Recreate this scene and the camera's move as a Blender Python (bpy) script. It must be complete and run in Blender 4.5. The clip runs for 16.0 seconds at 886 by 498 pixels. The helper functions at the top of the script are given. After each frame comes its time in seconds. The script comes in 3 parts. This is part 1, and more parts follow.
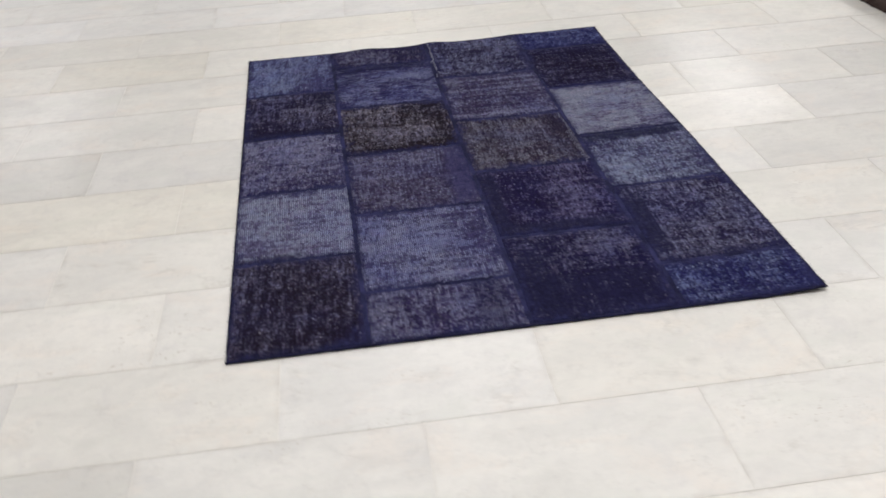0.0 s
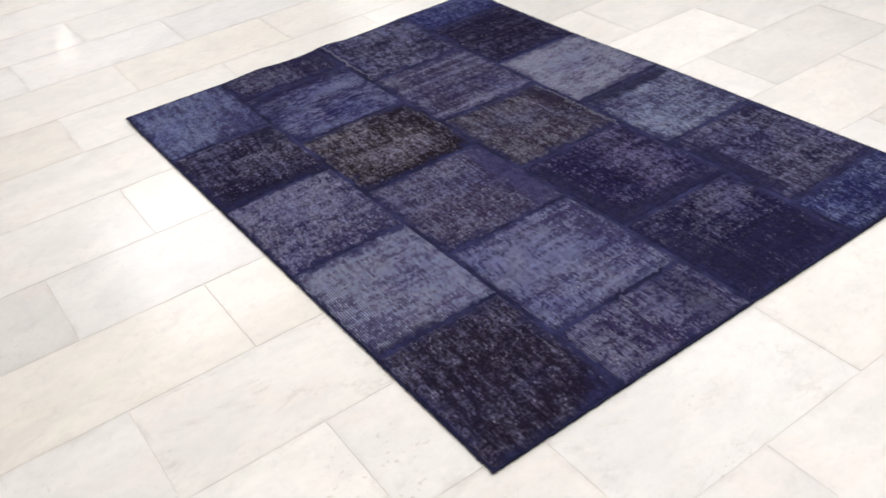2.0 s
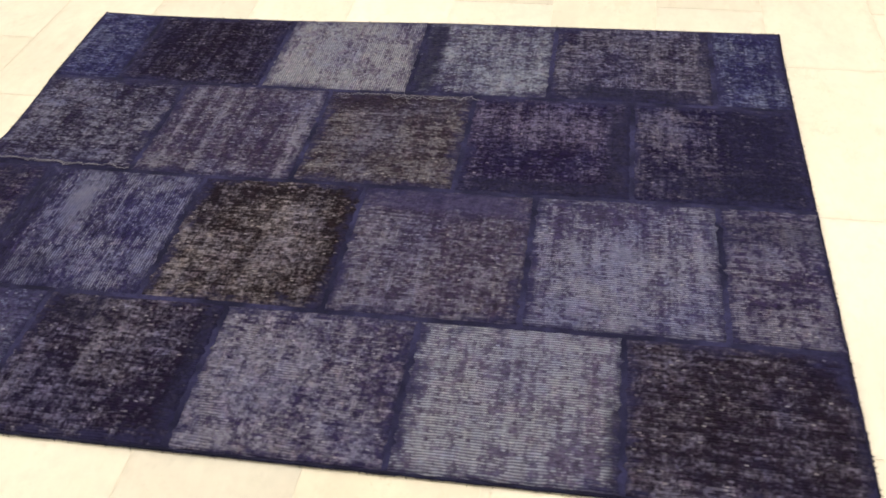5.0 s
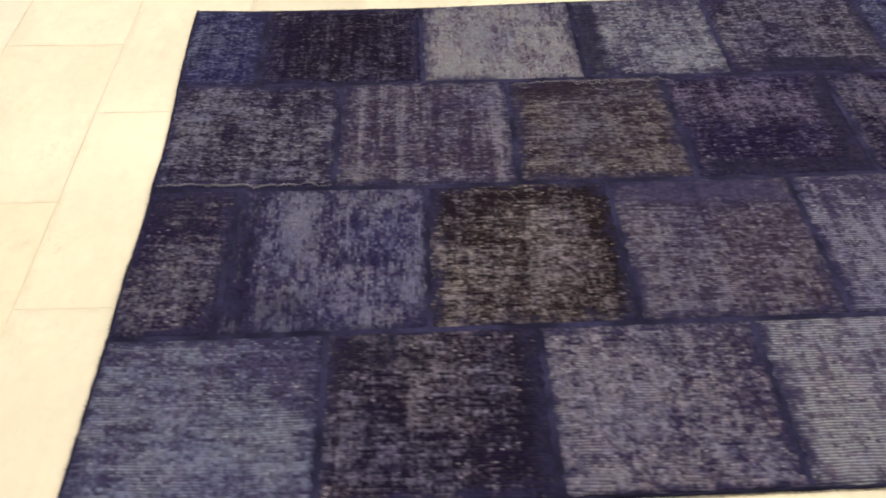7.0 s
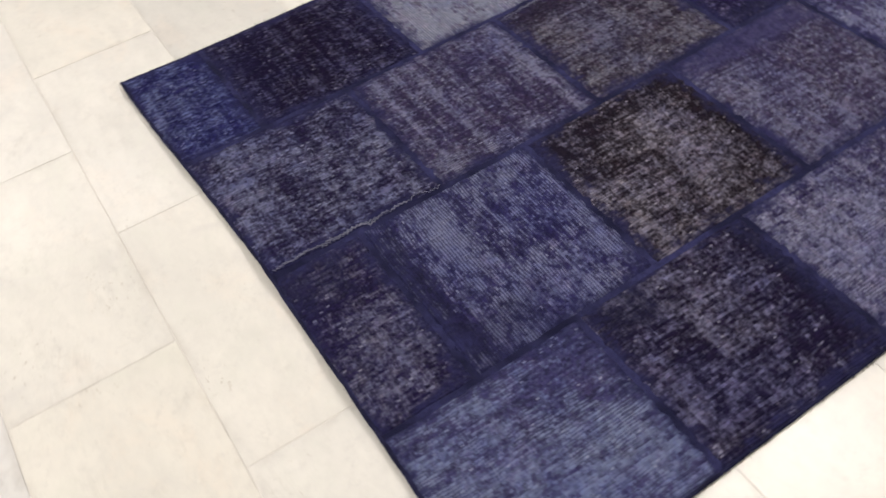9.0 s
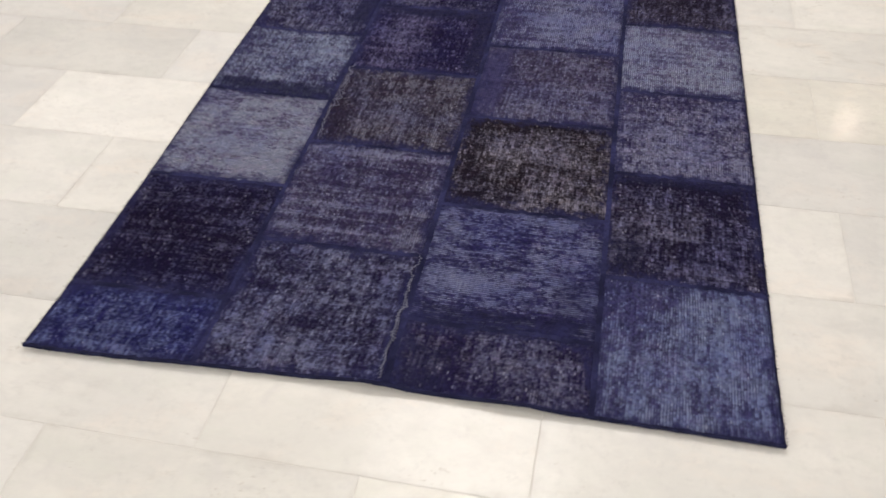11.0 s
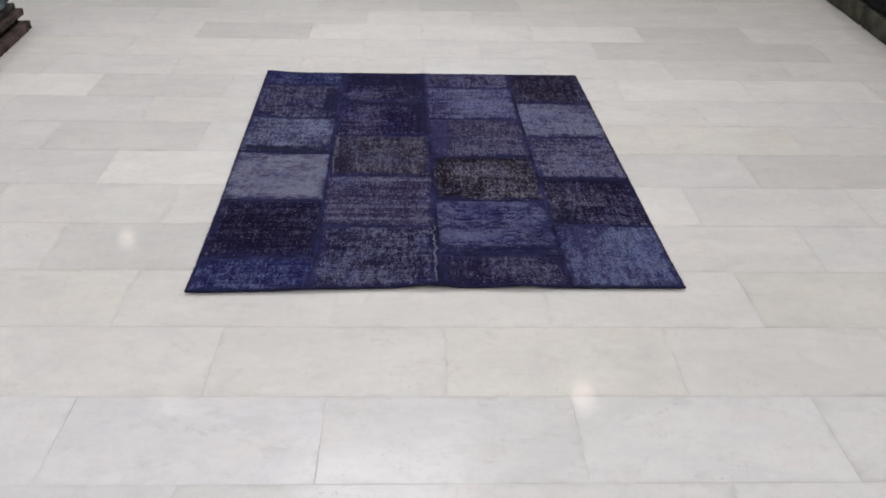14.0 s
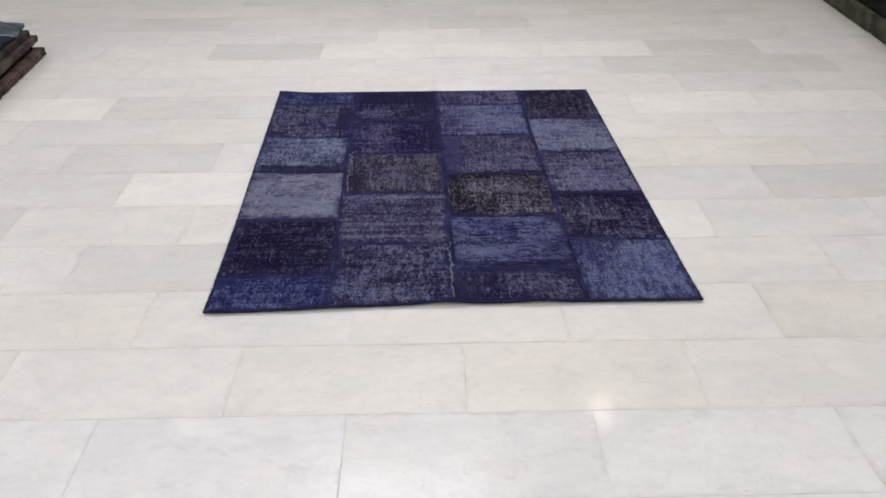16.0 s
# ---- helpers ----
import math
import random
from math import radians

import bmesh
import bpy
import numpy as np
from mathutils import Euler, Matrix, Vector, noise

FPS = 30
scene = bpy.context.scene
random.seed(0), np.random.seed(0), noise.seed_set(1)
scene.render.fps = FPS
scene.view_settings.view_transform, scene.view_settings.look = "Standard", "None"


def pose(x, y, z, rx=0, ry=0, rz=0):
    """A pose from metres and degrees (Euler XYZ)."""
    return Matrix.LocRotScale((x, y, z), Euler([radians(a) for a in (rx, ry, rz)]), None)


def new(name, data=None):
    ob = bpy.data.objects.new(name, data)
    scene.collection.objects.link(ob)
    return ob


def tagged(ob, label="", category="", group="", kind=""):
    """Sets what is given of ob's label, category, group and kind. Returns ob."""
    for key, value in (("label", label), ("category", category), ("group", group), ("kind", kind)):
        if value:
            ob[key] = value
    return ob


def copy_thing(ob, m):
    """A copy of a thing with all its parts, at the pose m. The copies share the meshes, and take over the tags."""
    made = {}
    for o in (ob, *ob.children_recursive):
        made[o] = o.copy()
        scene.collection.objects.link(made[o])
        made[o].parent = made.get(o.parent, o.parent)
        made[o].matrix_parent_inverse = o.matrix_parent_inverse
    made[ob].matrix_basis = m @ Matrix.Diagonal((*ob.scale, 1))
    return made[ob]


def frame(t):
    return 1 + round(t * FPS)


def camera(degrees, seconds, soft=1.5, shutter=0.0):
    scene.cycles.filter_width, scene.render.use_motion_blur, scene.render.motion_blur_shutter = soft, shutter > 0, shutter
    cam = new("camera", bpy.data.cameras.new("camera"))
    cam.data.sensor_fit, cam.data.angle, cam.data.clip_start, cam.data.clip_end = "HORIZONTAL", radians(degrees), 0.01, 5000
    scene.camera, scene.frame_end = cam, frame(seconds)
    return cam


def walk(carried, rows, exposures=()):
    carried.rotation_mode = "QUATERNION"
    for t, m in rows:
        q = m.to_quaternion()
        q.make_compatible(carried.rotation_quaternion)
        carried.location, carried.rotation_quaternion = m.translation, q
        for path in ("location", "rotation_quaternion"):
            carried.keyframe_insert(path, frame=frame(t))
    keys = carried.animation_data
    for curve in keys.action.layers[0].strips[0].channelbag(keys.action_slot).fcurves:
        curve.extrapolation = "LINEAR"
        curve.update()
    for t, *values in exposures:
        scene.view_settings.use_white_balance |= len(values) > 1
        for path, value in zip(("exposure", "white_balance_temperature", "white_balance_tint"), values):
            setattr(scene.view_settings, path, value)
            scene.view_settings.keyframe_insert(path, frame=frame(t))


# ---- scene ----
cam = camera(53.2, 16.0, soft=1.65, shutter=0.5)

# seconds, place of the camera, turn in degrees (Euler XYZ)
PATH = [
    (0.0, 0.357, -1.667, 1.375, 56.34, 2.71, -7.78),
    (0.5, 0.045, -1.525, 1.392, 55.98, 2.64, -14.81),
    (1.0, -0.175, -1.358, 1.346, 54.23, 3.76, -21.42),
    (1.5, -0.373, -1.107, 1.355, 53.10, 6.64, -27.89),
    (2.0, -0.627, -0.889, 1.355, 53.09, 4.69, -35.83),
    (2.5, -0.825, -0.662, 1.350, 52.61, 3.76, -44.63),
    (3.0, -0.870, -0.373, 1.316, 52.23, 3.65, -53.15),
    (3.2, -0.876, -0.283, 1.313, 52.24, 3.79, -55.75),
    (5.3, -0.805, 0.640, 1.260, 47.00, 1.37, -83.28),
    (5.5, -0.812, 0.727, 1.254, 47.03, 0.90, -84.61),
    (6.0, -0.855, 1.004, 1.250, 47.24, 0.67, -88.42),
    (6.5, -0.811, 1.187, 1.222, 47.34, -0.43, -89.58),
    (7.0, -0.713, 1.392, 1.217, 45.74, -0.28, -91.93),
    (7.5, -0.675, 1.584, 1.215, 45.30, 0.05, -94.83),
    (8.0, -0.684, 1.844, 1.233, 45.18, 1.33, -105.35),
    (8.5, -0.564, 2.004, 1.203, 44.42, 2.50, -113.06),
    (9.0, -0.368, 2.134, 1.232, 40.76, 5.24, -122.91),
    (9.5, -0.207, 2.303, 1.221, 40.29, 3.34, -136.19),
    (9.7, -0.135, 2.387, 1.238, 40.22, 3.05, -143.26),
    (11.8, 0.498, 3.406, 1.369, 53.67, 0.87, -173.74),
    (12.0, 0.510, 3.520, 1.379, 54.89, 0.74, -174.79),
    (12.5, 0.554, 3.782, 1.403, 56.95, 0.46, -175.49),
    (13.0, 0.745, 3.990, 1.408, 59.22, -0.35, -178.94),
    (13.5, 0.845, 4.134, 1.434, 59.70, -1.71, -181.39),
    (14.0, 0.781, 4.181, 1.437, 59.93, -1.12, -181.44),
    (14.5, 0.760, 4.182, 1.436, 60.76, 0.10, -181.08),
    (15.0, 0.757, 4.170, 1.433, 60.91, 0.50, -180.83),
    (15.5, 0.760, 4.178, 1.438, 60.85, 0.49, -180.80),
    (16.0, 0.796, 4.185, 1.439, 60.99, 0.20, -181.35),
]
EXPOSURES = [
    (0.0, -0.06, 6390, 10.6), (1.0, 0.07, 6390, 11.1), (2.0, 0.22, 6410, 12.1), (2.5, 0.26, 6450, 13), (3.2, 0.46, 6500, 12.5),
    (5.3, 0.40, 8600, 6), (6.0, 0.34, 9000, 6), (7.0, 0.34, 8900, 6.5), (7.5, 0.29, 8150, 9.5), (8.0, 0.18, 7300, 11.5), (8.5, -0.09, 7000, 14.5),
    (9.0, 0.21, 6850, 11.5), (9.5, 0.08, 7000, 10.5), (11.8, 0.07, 6450, 12.5), (12.5, -0.25, 6230, 13), (13.0, -0.45, 6190, 13), (13.5, -0.60, 6190, 13),
    (14.0, -0.24, 6200, 12.8), (14.5, -0.07, 6230, 12.8), (16.0, -0.04, 6230, 12.8),
]
walk(cam, [(t, pose(x, y, z, a, b, c)) for t, x, y, z, a, b, c in PATH], EXPOSURES)

# ---- light: ceiling downlights of a closed showroom, and panels, mostly added fill ----
CEILING = 3.3
LAMP_WHITE = (1.0, 0.985, 0.97)


def lamp(name, x, y, size, watts, shape="DISK", size_y=None, tint=LAMP_WHITE):
    data = bpy.data.lights.new(name, "AREA")
    data.shape, data.size, data.energy, data.color = shape, size, watts, tint
    if size_y:
        data.size_y = size_y
    ob = new(name, data)
    ob.matrix_world = pose(x, y, CEILING - 0.035)
    return ob


DOWNLIGHTS = [(-0.62, -1.50, 8.0), (2.75, -1.50, 4.0), (-1.76, -4.40, 8.0), (3.85, -4.20, 4.0), (1.55, 11.9, 12.0), (-0.1, 10.8, 7.0), (5.2, -10.0, 5.0)]
# place, size along x and y, power; the two side rows are added fill
PANELS = [(-3.4, -8.0, 0.9, 3.0, 4.0), (-3.4, -2.4, 0.9, 3.0, 3.0), (-3.4, 3.2, 0.9, 3.0, 60.0), (-3.4, 8.8, 0.9, 3.0, 35.0),
          (5.2, -2.4, 0.9, 3.0, 26.0), (5.2, 3.2, 0.9, 3.0, 70.0), (5.2, 8.8, 0.9, 3.0, 60.0),
          (0.9, 5.8, 1.2, 2.4, 100.0), (1.0, -0.3, 1.2, 1.2, 66.0)]
for lx, ly, watts in DOWNLIGHTS:
    lamp("downlight_glow", lx, ly, 0.16, watts, tint=(1.0, 0.88, 0.68))
for lx, ly, sx, sy, watts in PANELS:
    lamp("panel_glow", lx, ly, sx, watts, "RECTANGLE", sy)

world = bpy.data.worlds.new("world")
world.use_nodes = True
scene.world = world
world.node_tree.nodes["Background"].inputs[0].default_value = (0.9, 0.95, 1.0, 1)
world.node_tree.nodes["Background"].inputs[1].default_value = 0.05


# ---- materials ----
class Nodes:
    """A node material with short calls for its nodes."""

    def __init__(self, name):
        self.mat = bpy.data.materials.new(name)
        self.mat.use_nodes = True
        self.tree = self.mat.node_tree
        self.shader = self.tree.nodes["Principled BSDF"]

    def put(self, socket, value):
        if isinstance(value, bpy.types.NodeSocket):
            self.tree.links.new(value, socket)
        elif isinstance(value, tuple) and len(value) == 3 and socket.type == "RGBA":
            socket.default_value = (*value, 1)
        else:
            socket.default_value = value

    def node(self, kind, **inputs):
        n = self.tree.nodes.new(kind)
        for key, value in inputs.items():
            self.put(n.inputs[key.replace("_", " ")], value)
        return n

    def coords(self, scale=(1, 1, 1), move=(0, 0, 0), turn=0.0, shift=None):
        tc = self.tree.nodes.new("ShaderNodeTexCoord").outputs["Object"]
        if shift is not None:
            add = self.tree.nodes.new("ShaderNodeVectorMath")
            add.operation = "ADD"
            self.put(add.inputs[0], tc)
            self.put(add.inputs[1], shift)
            tc = add.outputs[0]
        m = self.node("ShaderNodeMapping", Vector=tc, Scale=scale, Location=move, Rotation=(0, 0, turn))
        return m.outputs[0]

    def noise(self, vector, scale, detail=4.0, rough=0.55, distort=0.0):
        n = self.node("ShaderNodeTexNoise", Vector=vector, Scale=scale, Detail=detail, Roughness=rough, Distortion=distort)
        return n.outputs["Fac"]

    def math(self, op, a, b=0.0, c=0.0):
        n = self.tree.nodes.new("ShaderNodeMath")
        n.operation = op
        for s, v in zip(n.inputs, (a, b, c)):
            self.put(s, v)
        return n.outputs[0]

    def span(self, value, lo, hi, to_lo=0.0, to_hi=1.0):
        n = self.tree.nodes.new("ShaderNodeMapRange")
        n.interpolation_type = "SMOOTHSTEP"
        for s, v in zip(n.inputs, (value, lo, hi, to_lo, to_hi)):
            self.put(s, v)
        return n.outputs[0]

    def mix(self, fac, a, b, blend="MIX"):
        n = self.tree.nodes.new("ShaderNodeMix")
        n.data_type, n.blend_type = "RGBA", blend
        self.put(n.inputs[0], fac)
        self.put(n.inputs[6], a)
        self.put(n.inputs[7], b)
        return n.outputs[2]

    def bump(self, height, strength, distance):
        n = self.node("ShaderNodeBump", Height=height, Strength=strength, Distance=distance)
        return n.outputs[0]

    def done(self, colour, rough, normal=None, specular=0.5, sheen=0.0):
        self.put(self.shader.inputs["Base Color"], colour)
        self.put(self.shader.inputs["Roughness"], rough)
        self.shader.inputs["Specular IOR Level"].default_value = specular
        if sheen:
            self.shader.inputs["Sheen Weight"].default_value = sheen
        if normal is not None:
            self.put(self.shader.inputs["Normal"], normal)
        return self.mat


def marble(name, size=None):
    """White marble with faint grey veins and warm clouds; each slab has its own tone and its own cut. size: half sizes of a slab whose rim is worn and grey."""
    m = Nodes(name)
    info = m.tree.nodes.new("ShaderNodeObjectInfo")
    island = m.tree.nodes.new("ShaderNodeNewGeometry").outputs["Random Per Island"]
    cut = m.math("MULTIPLY", m.math("ADD", info.outputs["Random"], island), 37.0)
    comb = m.node("ShaderNodeCombineXYZ", X=cut, Y=m.math("MULTIPLY", cut, 1.7), Z=cut)
    p = m.coords((1, 1.6, 1), shift=comb.outputs[0])
    q = m.coords((1, 1, 1), shift=comb.outputs[0])
    cloud = m.noise(p, 3.2, 6, 0.68, 0.3)
    fine = m.noise(p, 26.0, 5, 0.7, 0.3)
    speckle = m.noise(q, 55.0, 3, 0.65, 0.2)
    vein = m.noise(m.coords((1.0, 2.2, 1), shift=comb.outputs[0], turn=0.25), 2.4, 6, 0.65, 0.8)
    line = m.span(m.math("ABSOLUTE", m.math("SUBTRACT", vein, 0.5)), 0.0, 0.035, 1.0, 0.0)
    spot = m.noise(p, 9.0, 4, 0.6, 0.5)
    tint = m.noise(p, 4.5, 5, 0.65, 0.4)
    lilac = m.noise(m.coords((1.3, 1, 1), (3, 8, 0), shift=comb.outputs[0]), 7.0, 5, 0.65, 0.5)
    colour = m.mix(m.span(cloud, 0.33, 0.70), (0.800, 0.787, 0.764), (0.712, 0.704, 0.690))
    colour = m.mix(m.math("MULTIPLY", m.span(tint, 0.50, 0.70), 0.55), colour, (0.805, 0.750, 0.705))
    colour = m.mix(m.math("MULTIPLY", m.span(tint, 0.48, 0.30), 0.50), colour, (0.715, 0.725, 0.690))
    colour = m.mix(m.math("MULTIPLY", m.span(lilac, 0.52, 0.72), 0.42), colour, (0.660, 0.648, 0.658))
    colour = m.mix(m.math("MULTIPLY", m.span(fine, 0.42, 0.68), 0.22), colour, (0.63, 0.62, 0.61))
    colour = m.mix(m.math("MULTIPLY", m.math("MULTIPLY", m.span(speckle, 0.50, 0.68), m.span(spot, 0.40, 0.62)), 0.24), colour, (0.56, 0.55, 0.55))
    veined = info.outputs["Alpha"]
    smoke = m.noise(m.coords((1.0, 2.4, 1), (5, 2, 0), turn=0.6, shift=comb.outputs[0]), 2.6, 5, 0.62, 0.9)
    colour = m.mix(m.math("MULTIPLY", m.span(smoke, 0.56, 0.74), 0.40), colour, (0.595, 0.585, 0.575))
    colour = m.mix(m.math("MULTIPLY", m.math("MULTIPLY", line, m.span(spot, 0.45, 0.70)), m.math("MULTIPLY", veined, 0.50)), colour, (0.50, 0.48, 0.445))
    # grains of grey mineral and trodden-in dirt
    grain = m.math("MULTIPLY", m.span(m.noise(m.coords((34, 58, 1), turn=0.3, shift=comb.outputs[0]), 1.0, 2, 0.6, 0.4), 0.66, 0.74), m.span(m.noise(p, 3.0, 2, 0.5), 0.48, 0.62))
    colour = m.mix(m.math("MULTIPLY", grain, m.span(veined, 0.0, 1.0, 0.08, 0.30)), colour, (0.40, 0.375, 0.37))
    dirt = m.math("MULTIPLY", m.span(m.noise(p, 70.0, 3, 0.6), 0.60, 0.70), m.span(m.noise(p, 4.0, 2, 0.5), 0.56, 0.68))
    colour = m.mix(m.math("MULTIPLY", dirt, 0.45), colour, (0.42, 0.37, 0.32))
    if size:
        at = m.node("ShaderNodeSeparateXYZ", Vector=m.coords())
        from_end = m.math("SUBTRACT", size[0], m.math("ABSOLUTE", at.outputs["X"]))
        from_side = m.math("SUBTRACT", size[1], m.math("ABSOLUTE", at.outputs["Y"]))
        rim = m.math("MINIMUM", from_end, from_side)
        rim = m.math("MULTIPLY_ADD", m.math("SUBTRACT", spot, 0.5), -0.030, rim)
        rim = m.math("MULTIPLY_ADD", m.math("SUBTRACT", fine, 0.5), -0.012, rim)
        soiled = m.span(m.noise(q, 6.5, 4, 0.6, 0.6), 0.46, 0.66, 0.08, 0.55)
        colour = m.mix(m.math("MULTIPLY", m.span(rim, -0.006, 0.018, 1.0, 0.0), soiled), colour, (0.56, 0.535, 0.51))
    colour = m.mix(1.0, colour, info.outputs["Color"], "MULTIPLY")
    m.shader.inputs["Coat Weight"].default_value = 0.15
    m.shader.inputs["Coat Roughness"].default_value = 0.12
    rough = m.span(fine, 0.3, 0.7, 0.36, 0.50)
    return m.done(colour, rough, m.bump(m.noise(p, 5.0, 3), 0.06, 0.01), 0.4)


def grout():
    """Beige cement joints, cleaner and dirtier in stretches, and painted paler towards low y."""
    m = Nodes("beige_grout")
    dirt = m.noise(m.coords(), 4.0, 5, 0.68, 0.5)
    # paler towards low y, in place of bright exposure washing the joints out
    along = m.node("ShaderNodeSeparateXYZ", Vector=m.coords()).outputs["Y"]
    dirt = m.math("ADD", dirt, m.span(along, 0.5, 3.0, -0.16, 0.02))
    colour = m.mix(m.span(dirt, 0.46, 0.68), (0.80, 0.78, 0.75), (0.56, 0.53, 0.50))
    return m.done(colour, 0.9, m.bump(m.noise(m.coords(), 300.0, 2), 0.3, 0.001), 0.3)


def plain(name, colour, rough, grain=30.0, depth=0.25, bump=0.2, specular=0.3, second=None):
    m = Nodes(name)
    p = m.coords()
    big = m.noise(p, grain * 0.12, 4)
    small = m.noise(p, grain, 5, 0.65)
    dim = tuple(c * (1 - depth) for c in colour)
    c = m.mix(m.span(big, 0.35, 0.65), second or colour, dim)
    c = m.mix(m.math("MULTIPLY", m.span(small, 0.4, 0.7), depth), c, tuple(c * 0.6 for c in colour))
    return m.done(c, rough, m.bump(small, bump, 0.004), specular)


def worn_pile(name, dark, light, wear, lines=0.3, streak="both", seed=0.0, wash=0.0, warm=0.0, spots=(), dips=(), along="y"):
    """Clipped, overdyed pile in rows of knots: dark tufts, worn away in short dashes to a paler weave of threads.
    spots: (x, y, rx, ry, more or less worn); dips: (x, y, rx, ry, share) soaked with the navy dye; along: the way the rows run."""
    m = Nodes(name)
    pitch, knot = 0.0057, 0.0085
    dark = (dark[0] * (1.15 + 0.4 * warm), dark[1] * 1.02, dark[2] * (1.95 - 1.5 * warm))
    light = (light[0] * (0.80 + 0.33 * warm), light[1] * 0.935, light[2] * (1.38 - 0.66 * warm))
    at = (seed * 3.1, seed * 1.7, seed)
    even = m.coords((1, 1, 1), at)
    xyz = m.node("ShaderNodeSeparateXYZ", Vector=m.coords())
    u, v = (xyz.outputs["Y"], xyz.outputs["X"]) if along == "y" else (xyz.outputs["X"], xyz.outputs["Y"])
    # rows of the weave, never quite straight
    sway = m.math("MULTIPLY_ADD", m.noise(m.coords((9, 9, 1), at), 1.0, 3, 0.55), 2.4, seed)
    row = m.math("MULTIPLY_ADD", v, 1.0 / pitch, sway)
    line_no = m.math("FLOOR", row)
    profile = m.math("MULTIPLY_ADD", m.math("COSINE", m.math("MULTIPLY", row, 2 * math.pi)), -0.5, 0.5)

    def in_rows(per_metre, step, key, detail=1.5):
        p = m.node("ShaderNodeCombineXYZ", X=m.math("MULTIPLY", u, per_metre), Y=m.math("MULTIPLY", line_no, step), Z=seed * 1.9 + key)
        return m.noise(p.outputs[0], 1.0, detail, 0.55)

    def knots(size, key):
        p = m.node("ShaderNodeCombineXYZ", X=m.math("FLOOR", m.math("MULTIPLY_ADD", u, 1.0 / size, m.math("MULTIPLY", line_no, 0.37))), Y=line_no, Z=seed + key)
        w = m.node("ShaderNodeTexWhiteNoise", Vector=p.outputs[0])
        w.noise_dimensions = "3D"
        return w.outputs["Value"]

    dash = in_rows(40.0, 3.3, 1.0)
    clump = in_rows(32.0, 0.42, 4.0, 2.0)
    pull = in_rows(13.0, 2.7, 8.0)
    knob = knots(knot, 2.0)
    tuft = m.noise(even, 78.0, 3, 0.62, 0.8)
    dot = m.noise(even, 150.0, 1, 0.5, 0.3)
    blot = m.noise(even, 24.0, 3, 0.6, 0.4)
    band_x = m.noise(m.coords((4.0, 62, 1), at), 1.0, 3, 0.6)
    band_y = m.noise(m.coords((62, 4.0, 1), at), 1.0, 3, 0.6)
    wide = m.noise(even, 6.0, 2, 0.5)
    wx, wy = {"u": (0.66, 0.12), "v": (0.12, 0.60), "both": (0.44, 0.26)}[streak]
    s, mid = 0.0, 0.0
    for value, weight in ((dash, 0.34), (pull, 0.36), (clump, 0.50), (knob, 0.16), (tuft, 0.40), (dot, 0.52), (blot, 0.36), (band_x, wx), (band_y, wy), (wide, 0.40)):
        s = m.math("MULTIPLY_ADD", value, weight, s)
        mid += 0.5 * weight
    for x, y, rx, ry, more in spots:
        ball = m.node("ShaderNodeTexGradient", Vector=m.coords((1 / rx, 1 / ry, 0), (-x / rx, -y / ry, 0)))
        ball.gradient_type = "SPHERICAL"
        s = m.math("MULTIPLY_ADD", ball.outputs["Fac"], 0.80 * more, s)
    cut = mid + (0.5 - wear) * 0.36
    worn = m.span(s, cut - 0.20, cut + 0.18)
    bare = m.span(s, cut - 0.03, cut + 0.34)
    low = tuple(0.42 * a + 0.58 * b for a, b in zip(light, dark))
    deep = m.mix(m.span(tuft, 0.35, 0.68), dark, tuple(0.55 * c for c in dark))
    c = m.mix(worn, deep, m.mix(bare, low, light))
    # each knot holds its own share of the dye
    c = m.mix(1.0, c, m.mix(knots(knot, 9.0), (0.72, 0.72, 0.73), (1.30, 1.30, 1.29)), "MULTIPLY")
    # the bared weave: pale threads with dark gaps
    where = m.noise(m.coords((1, 1, 1), (seed * 2.0, seed * 4.1, 7.0)), 13.0, 3, 0.6)
    zone = m.span(where, 0.58 - 0.34 * lines, 0.82 - 0.34 * lines)
    mask = m.math("MULTIPLY", zone, m.span(s, cut - 0.14, cut + 0.12, 0.10, 1.0))
    strong = 0.34 + 0.44 * lines
    gap = m.math("MULTIPLY", mask, m.span(profile, 0.50, 0.12))
    c = m.mix(m.math("MULTIPLY", gap, strong), c, tuple(0.36 * a + 0.40 * b for a, b in zip(light, dark)))
    thread = m.math("MULTIPLY", m.math("MULTIPLY", mask, m.span(profile, 0.50, 0.88)), m.span(dash, 0.34 - 0.16 * lines, 0.54 - 0.16 * lines))
    c = m.mix(m.math("MULTIPLY", thread, strong), c, tuple(min(1.0, 0.05 + 1.18 * a) for a in light))
    # single pale knots, and the odd end that crosses the rows
    speck = m.math("MULTIPLY", m.span(knots(knot * 0.8, 5.0), 0.972, 0.986), m.span(profile, 0.15, 0.5))
    c = m.mix(m.math("MULTIPLY", speck, m.span(blot, 0.38, 0.60, 0.07, 0.68)), c, tuple(min(1.0, 0.12 + 1.1 * a) for a in light))
    cross = m.noise(m.coords((15, 260, 1) if along == "y" else (260, 15, 1), (seed * 4.0, seed * 3.0, 3.0)), 1.0, 1, 0.5)
    c = m.mix(m.math("MULTIPLY", m.span(cross, 0.60, 0.71), m.math("MULTIPLY", worn, m.span(where, 0.40, 0.60, 0.08, 0.55))), c, tuple(min(1.0, 0.07 + 1.1 * a) for a in light))
    hue = m.noise(m.coords((30, 45, 1), (seed, seed * 2.3, 3)), 1.0, 4, 0.65, 0.5)
    c = m.mix(m.math("MULTIPLY", m.span(hue, 0.52, 0.66), 0.3 + 0.7 * warm), c, m.mix(1.0, c, (1.12, 1.0, 0.86), "MULTIPLY"))
